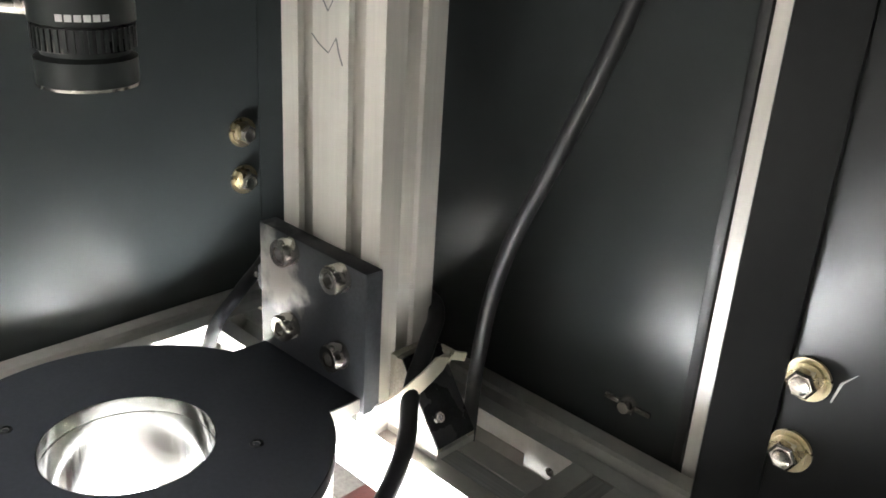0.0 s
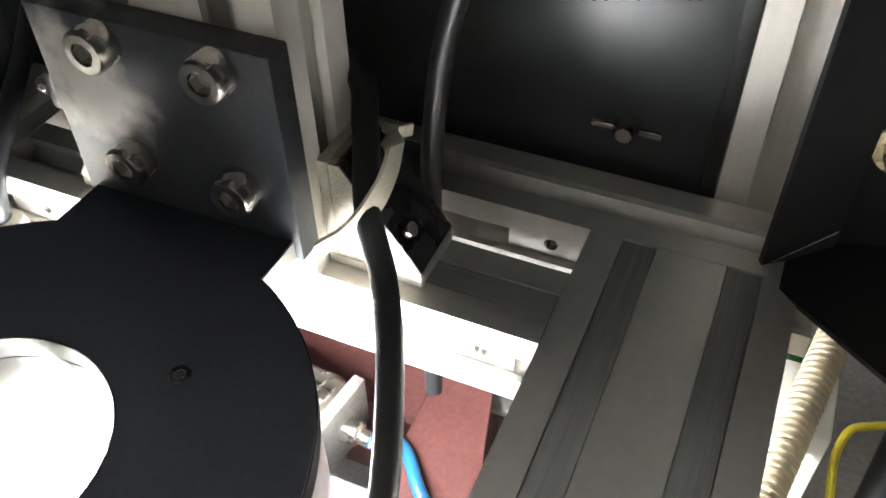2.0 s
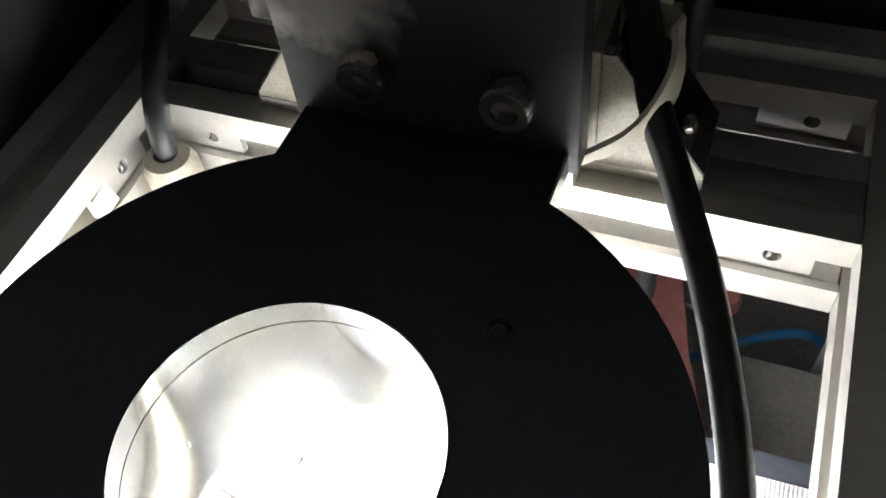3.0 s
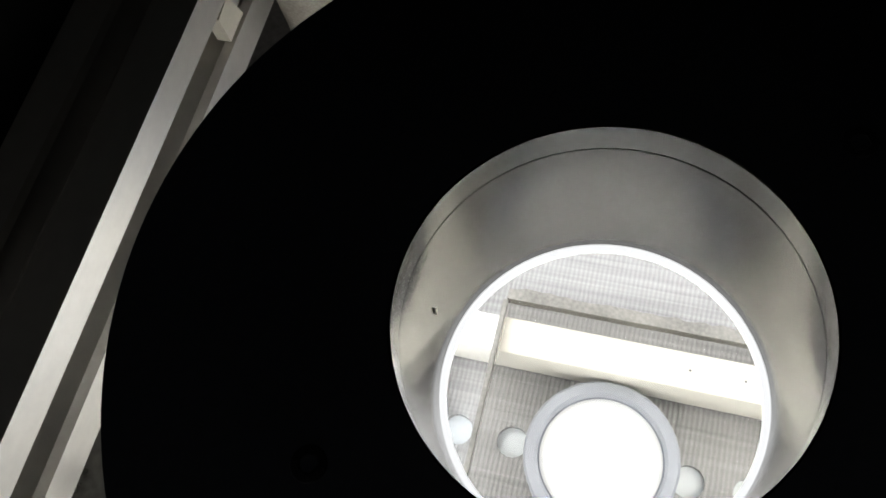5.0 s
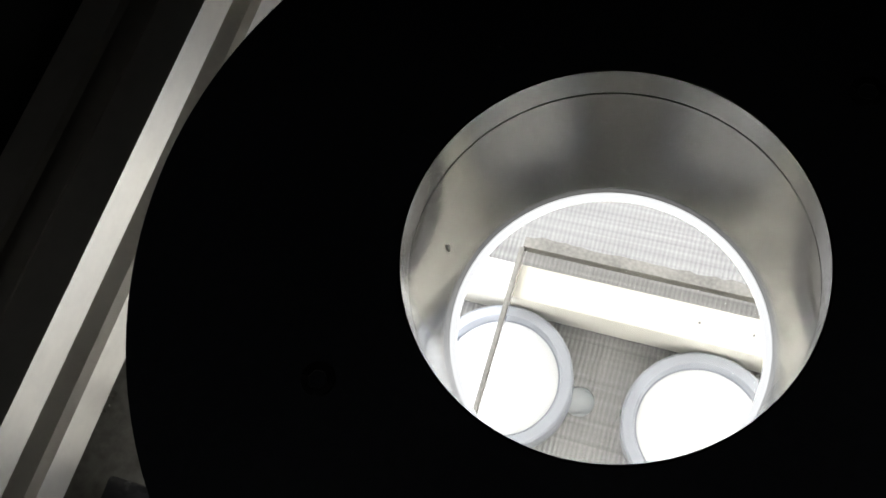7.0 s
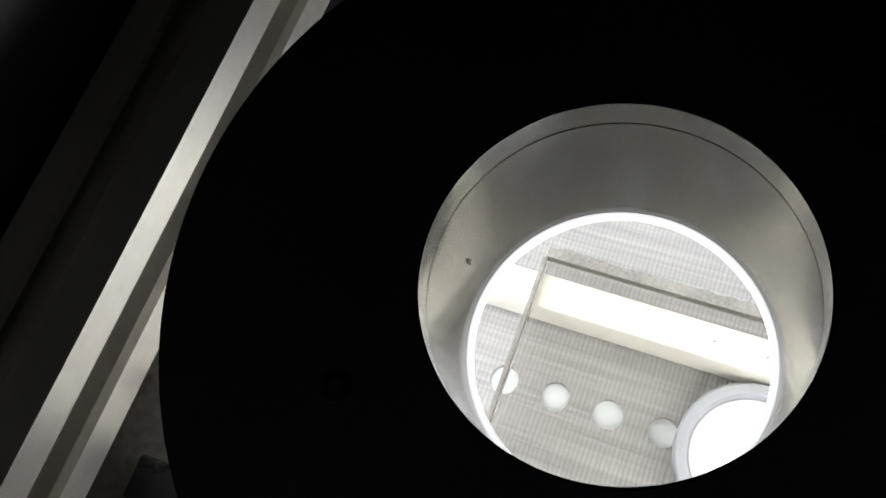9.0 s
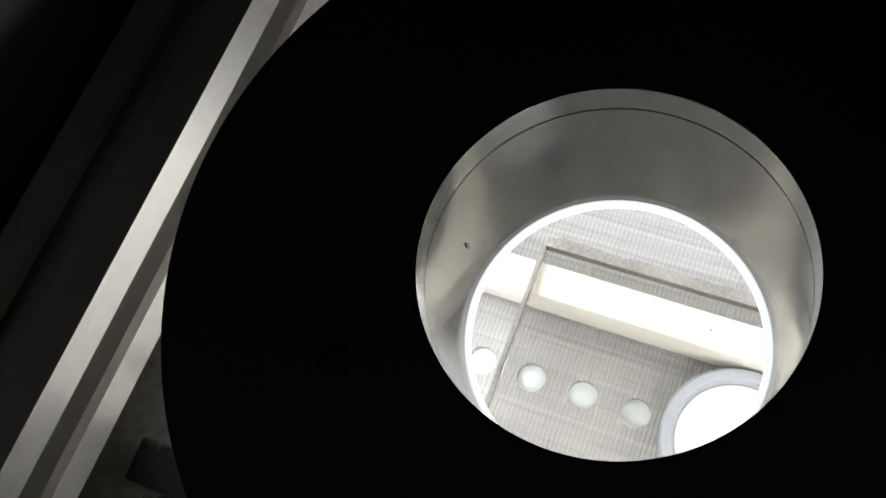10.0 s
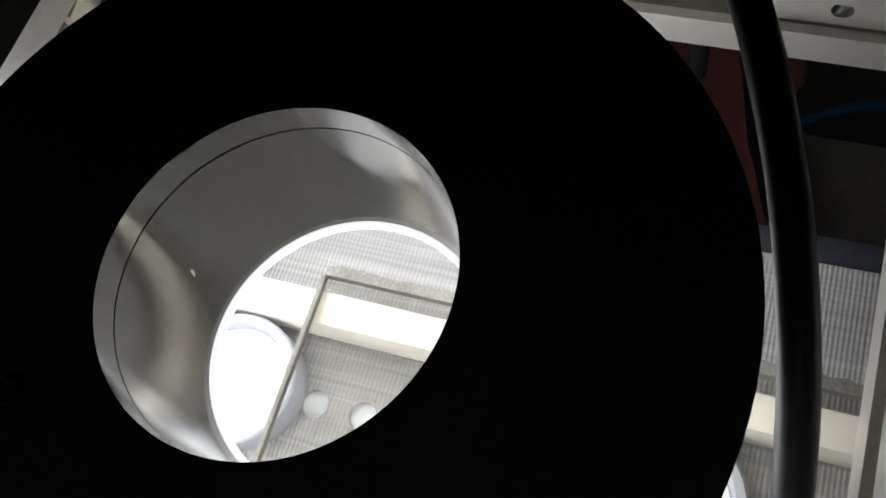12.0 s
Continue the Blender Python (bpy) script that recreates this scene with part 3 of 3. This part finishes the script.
def fit_size(ob, k):
    """Bring a thing drawn in the conveyor's units to metres."""
    done = set()
    for c in (ob, *ob.children_recursive):
        if c.data and c.data.name not in done:
            c.data.transform(Matrix.Scale(k, 4))
            done.add(c.data.name)
        if c is not ob:
            c.matrix_basis.translation *= k
    return ob


def on_line(ob):
    fit_size(ob, K).matrix_basis = LINE
    return ob


def conveyor_bed():
    c = empty("conveyor_bed", "pale slider bed and side rails of the conveyor", "conveyor")
    part("slider", box(-0.45, 0.45, -0.058, 0.058, BELT_Z - 0.012, BELT_Z - 0.0022), BED, c, "smooth pale slider plate")
    part("side_beam", box(-0.45, 0.45, 0.0605, 0.068, BELT_Z - 0.045, BELT_Z - 0.001, 0.001), BLACK_PLATE, c)
    part("side_beam", box(-0.45, 0.45, -0.068, -0.0605, BELT_Z - 0.045, BELT_Z - 0.001, 0.001), BLACK_PLATE, c)
    for x in (-0.3, 0.3):
        for y in (-0.064, 0.064):
            part("leg", box(x - 0.015, x + 0.015, y - 0.004, y + 0.004, -0.2777, BELT_Z - 0.046), BLACK_PLATE, c)
    return c


on_line(conveyor_bed())


def conveyor_belt():
    """The long belt, one cell to each suction hole."""
    bm = bmesh.new()
    n0, n1, seg = -30, 505, 16
    y0, y1, t, r = -0.060, 0.060, 0.002, 0.0036
    angles = [2 * math.pi * (k + 0.5) / seg for k in range(seg)]
    for n in range(n0, n1):
        u = n * PITCH
        a, b = u - PITCH / 2, u + PITCH / 2
        ring = [bm.verts.new((u + r * math.cos(g), HOLE_Y + r * math.sin(g), BELT_Z)) for g in angles]
        low = [bm.verts.new((u + r * math.cos(g), HOLE_Y + r * math.sin(g), BELT_Z - t)) for g in angles]
        half = PITCH / 2
        sq = []
        for g in angles:
            k = half / max(abs(math.cos(g)), abs(math.sin(g)))
            sq.append(bm.verts.new((u + k * math.cos(g), HOLE_Y + k * math.sin(g), BELT_Z)))
        for i in range(seg):
            j = (i + 1) % seg
            bm.faces.new((ring[i], sq[i], sq[j], ring[j]))
            bm.faces.new((low[i], ring[i], ring[j], low[j]))
        for cx, cy in ((1, 1), (-1, 1), (-1, -1), (1, -1)):
            near = sorted(sq, key=lambda v: (v.co.x - u - cx * half) ** 2 + (v.co.y - HOLE_Y - cy * half) ** 2)[:2]
            bm.faces.new((near[0], near[1], bm.verts.new((u + cx * half, HOLE_Y + cy * half, BELT_Z))))
        for ya, yb in ((y0, HOLE_Y - half), (HOLE_Y + half, y1)):
            bm.faces.new([bm.verts.new(q) for q in ((a, ya, BELT_Z), (b, ya, BELT_Z), (b, yb, BELT_Z), (a, yb, BELT_Z))])
    a, b = (n0 - 0.5) * PITCH, (n1 - 0.5) * PITCH
    for y in (y0, y1):
        bm.faces.new([bm.verts.new(q) for q in ((a, y, BELT_Z), (b, y, BELT_Z), (b, y, BELT_Z - t), (a, y, BELT_Z - t))])
    me = bpy.data.meshes.new("conveyor_belt")
    bmesh.ops.recalc_face_normals(bm, faces=bm.faces[:])
    bm.to_mesh(me)
    bm.free()
    me.materials.append(BELT)
    return tagged(new("conveyor_belt", me), "pale ribbed suction belt with a row of round holes", "conveyor belt")


belt = fit_size(conveyor_belt(), K)


def guide_rail():
    g = empty("guide_rail", "pale aluminium guide rail above the belt, strongly lit", "guide rail")
    part("bar", box(-0.30, 0.30, 0.0130, 0.0212, -0.0860, -0.0730, 0.0004), WHITE_RAIL, g)
    for x in (0.0165, 0.028):
        part("pin_mark", turned([(0, -0.0729), (0.00032, -0.0729)], 10, m=pose(x, 0.0172, 0)), INK, g, "tiny dark mark")
    return g


on_line(guide_rail())


def cover_plate():
    c = empty("cover_plate", "smoky clear acrylic cover plate with rough sawn edges", "cover plate")
    part("sheet", box(-0.0245, 0.16, -0.050, 0.0244, -0.0722, -0.0702), ACRYLIC, c).visible_shadow = False
    rnd = random.Random(8)
    far = [(0.16 - i * 0.00185, 0.0272 + rnd.uniform(-0.0003, 0.0004)) for i in range(101)]
    part("back_edge", prism([(-0.0250, 0.0245), (0.16, 0.0245)] + far, -0.0732, -0.0700), ACRYLIC_EDGE, c, "rough sawn back edge")
    part("end_edge", box(-0.0258, -0.0246, -0.050, 0.0244, -0.0724, -0.0700, 0.0003), ACRYLIC_EDGE, c, "rough sawn end edge")
    return c


on_line(cover_plate())


def belt_shroud():
    c = empty("belt_shroud", "dark glossy steel shroud over the belt with a worn edge", "shroud")
    part("sheet", box(-0.26, -0.064, -0.20, 0.030, -0.0670, -0.0655, 0.0004), DARK_STEEL, c)
    part("fold", box(-0.0638, -0.0622, -0.20, 0.030, -0.0740, -0.0655, 0.0004), SLOT_DARK, c, "bare worn folded edge")
    part("bracket", box(-0.095, -0.070, -0.060, -0.050, -0.0654, -0.0600, 0.0008), BLACK_WORN, c)
    cap_screw(pose(-0.082, -0.035, -0.0655), c, 0.003, 0.003)
    for x in (-0.24, -0.09):
        part("leg", box(x, x + 0.01, -0.19, -0.18, -0.2777, -0.0671), BLACK_PLATE, c)
    return c


on_line(belt_shroud())


def bottle_cap():
    c = empty("bottle_cap", "white plastic screw cap lying open side up on the belt", "bottle cap", "bottle caps")
    R, h = 0.0166, 0.0095
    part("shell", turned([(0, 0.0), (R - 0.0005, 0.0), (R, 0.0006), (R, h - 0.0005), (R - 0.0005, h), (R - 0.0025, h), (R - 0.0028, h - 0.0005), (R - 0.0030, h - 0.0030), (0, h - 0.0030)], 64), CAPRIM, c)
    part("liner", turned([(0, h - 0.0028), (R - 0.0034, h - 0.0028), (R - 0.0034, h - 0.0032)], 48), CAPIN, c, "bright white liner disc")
    return c


# places of the caps along the belt
SEEN_A = [2.5034, 2.5452, 2.5879, 2.64, 2.7459, 2.7973, 2.8345, 2.9152, 2.9926, 3.104, 3.1457, 3.1881, 3.2357, 3.2802, 3.3947, 3.4451, 3.4887, 3.5322, 3.5784, 3.6304, 3.6761, 3.7208, 3.8088, 3.845]
SEEN_B = [4.6427, 4.6831, 4.7877, 4.8573, 4.9178, 4.9705, 5.0139, 5.0668, 5.1255, 5.1777, 5.2204, 5.315, 5.3796, 5.418, 5.4914, 5.5315, 5.6016, 5.6429, 5.752, 5.8231, 5.8759, 5.914, 5.9531, 5.9983, 6.0975, 6.1673, 6.2203, 6.2575, 6.3080, 6.4135]


def cap_places():
    rnd = random.Random(5)
    out = list(SEEN_A) + list(SEEN_B)
    for lo, hi in ((-0.25, 2.46), (3.89, 4.60)):
        u = lo
        while u < hi:
            out.append(u)
            u += rnd.choice((0.042, 0.045, 0.052, 0.046, 0.07, 0.105))
    return sorted(out)


first = fit_size(bottle_cap(), K)
CAPS = []
for u in cap_places():
    ob = first if not CAPS else copy_thing(first, pose(0, 0, 0))
    CAPS.append((ob, u))

# ---------------------------------------------------------------- things below the frame


def below():
    p = empty("red_bracket", "dull red painted bracket plate behind the conveyor", "bracket")
    part("plate", prism([(0.034, 0.080), (0.0770, 0.080), (0.0640, 0.115), (0.0530, 0.1579), (0.034, 0.1579)], -0.132, -0.126), RED, p, smooth=0)
    part("flange", box(-0.030, 0.0530, 0.1581, 0.164, -0.25, -0.126, 0.001), RED, p)
    part("side_plate", box(-0.060, 0.0338, 0.120, 0.158, -0.132, -0.126, 0.001), RED, p)
    part("knob", turned([(0, 0.006), (0.004, 0.006), (0.005, 0.004), (0.005, 0), (0, 0)], 24, m=pose(0.0728, 0.1445, -0.1332)), RED, p)
    part("knob_arm", box(0.0500, 0.0760, 0.1410, 0.1480, -0.1372, -0.1334, 0.0006), BLOCKGREY, p, "grey arm under the knob")
    b = empty("base_block", "grey machined base block behind the conveyor", "base block")
    part("top", box(0.0800, 0.128, 0.0720, 0.1495, -0.178, -0.172, 0.001), BLOCKGREY, b)
    part("body", box(0.0820, 0.126, 0.0740, 0.1475, -0.25, -0.1782), BLOCKGREY, b)
    c = empty("air_cylinder", "bright steel air cylinder with end blocks", "air cylinder", m=pose(-0.0120, 0.0985, -0.1050, 0, 90, -8))
    part("barrel", turned([(0, -0.030), (0.0135, -0.030), (0.0145, -0.029), (0.0145, 0.018), (0.0152, 0.0185), (0.0152, 0.0215), (0.0145, 0.022), (0.0145, 0.026), (0.012, 0.028), (0, 0.028)], 40), STEEL, c)
    part("band", turned([(0.0146, -0.004), (0.0156, -0.004), (0.0156, 0.001), (0.0146, 0.001)], 40, closed=True), ALU, c, "clamp band")
    part("end_block", box(-0.014, 0.014, -0.013, 0.013, 0.0281, 0.0330, 0.001), BLOCKGREY, c, "grey end cap")
    part("end_block", box(-0.014, 0.014, -0.013, 0.013, -0.0350, -0.0301, 0.001), BLOCKGREY, c, "grey end cap")
    part("fitting", turned([(0, 0.0331), (0.0045, 0.0331), (0.0045, 0.0380), (0.003, 0.0390), (0.003, 0.0430), (0, 0.0430)], 20), STEEL, c, "bright hose fitting")
    part("stand", box(0.0, 0.1305, -0.004, 0.004, -0.003, 0.003), BLOCKGREY, c, m=pose(0.0144, 0, 0))
    tube_curve("air_hose", [(0.0300, 0.0925, -0.1050), (0.0290, 0.1000, -0.1180), (0.0310, 0.1060, -0.1220), (0.0510, 0.0890, -0.1230), (0.0700, 0.0760, -0.1400), (0.0780, 0.0700, -0.2000), (0.0800, 0.0690, -0.2470)], 0.0026, BLUE, "glossy blue plastic air hose on the cylinder", "hose")
    tube_curve("air_hose", [(0.0500, 0.1520, -0.2470), (0.0613, 0.1560, -0.2020), (0.0760, 0.1600, -0.1900), (0.0912, 0.1710, -0.1900), (0.1150, 0.1850, -0.2000), (0.1300, 0.1900, -0.2470)], 0.0022, BLUE, "blue plastic air hose deep under the frame", "hose")
    d = (Vector((0.1537, 0.0982, -0.0615)) - Vector((0.168, 0.178, -0.060))).to_track_quat("Z", "Y").to_matrix().to_4x4()
    pts = [(0.0, 0.0)]
    for i in range(70):
        z = i * 0.0027
        pts += [(0.0044, z), (0.0055, z + 0.0006), (0.0055, z + 0.0017), (0.0044, z + 0.0023)]
    thing("conduit", turned(pts + [(0, 0.189)], 24), BEIGE, "ribbed beige cable conduit beside the frame", "conduit", m=Matrix.Translation((0.168, 0.178, -0.060)) @ d)
    # added post; its cream colour stands in for a brightly lit aluminium face
    thing("steel_post", box(0.150, 0.168, 0.118, 0.145, -0.25, -0.060, 0.002), WHITE_RAIL, "added cream post under the frame, standing in for lit aluminium", "post")
    tube_curve("yellow_hose", [(0.184, 0.130, -0.247), (0.184, 0.140, -0.135), (0.1842, 0.1710, -0.12), (0.1900, 0.1775, -0.12), (0.230, 0.190, -0.13), (0.260, 0.195, -0.247)], 0.0016, YELLOW, "thin yellow plastic hose below the frame", "hose")
    tube_curve("black_hose", [(0.21, 0.22, -0.09), (0.20, 0.17, -0.10), (0.19, 0.12, -0.14), (0.18, 0.05, -0.246)], 0.006, RUBBER, "thick black rubber hose below the frame", "hose")
    thing("terminal_block", box(0.160, 0.172, 0.19, 0.215, -0.25, -0.12, 0.002), GREEN, "green plastic terminal block under the frame", "terminal block")


below()


# ---------------------------------------------------------------- what moves
PHASE = [(0, 0.0129), (5, -0.0186), (5.5, -0.0214), (6.5, -0.0288), (7, -0.0315), (9, -0.0409), (9.5, -0.0437), (10.5, -0.0506), (11, -0.0562), (11.5, -0.0589), (12, -0.0624)]


def motions():
    rows = [(t, p - 0.524 * t) for t, p in PHASE]
    walk(belt, [(t, LINE @ pose(K * x, 0, 0)) for t, x in rows])
    for ob, u in CAPS:
        walk(ob, [(t, LINE @ pose(K * (x + u), -0.0042 * K, K * (BELT_Z + 0.0001))) for t, x in rows])


motions()
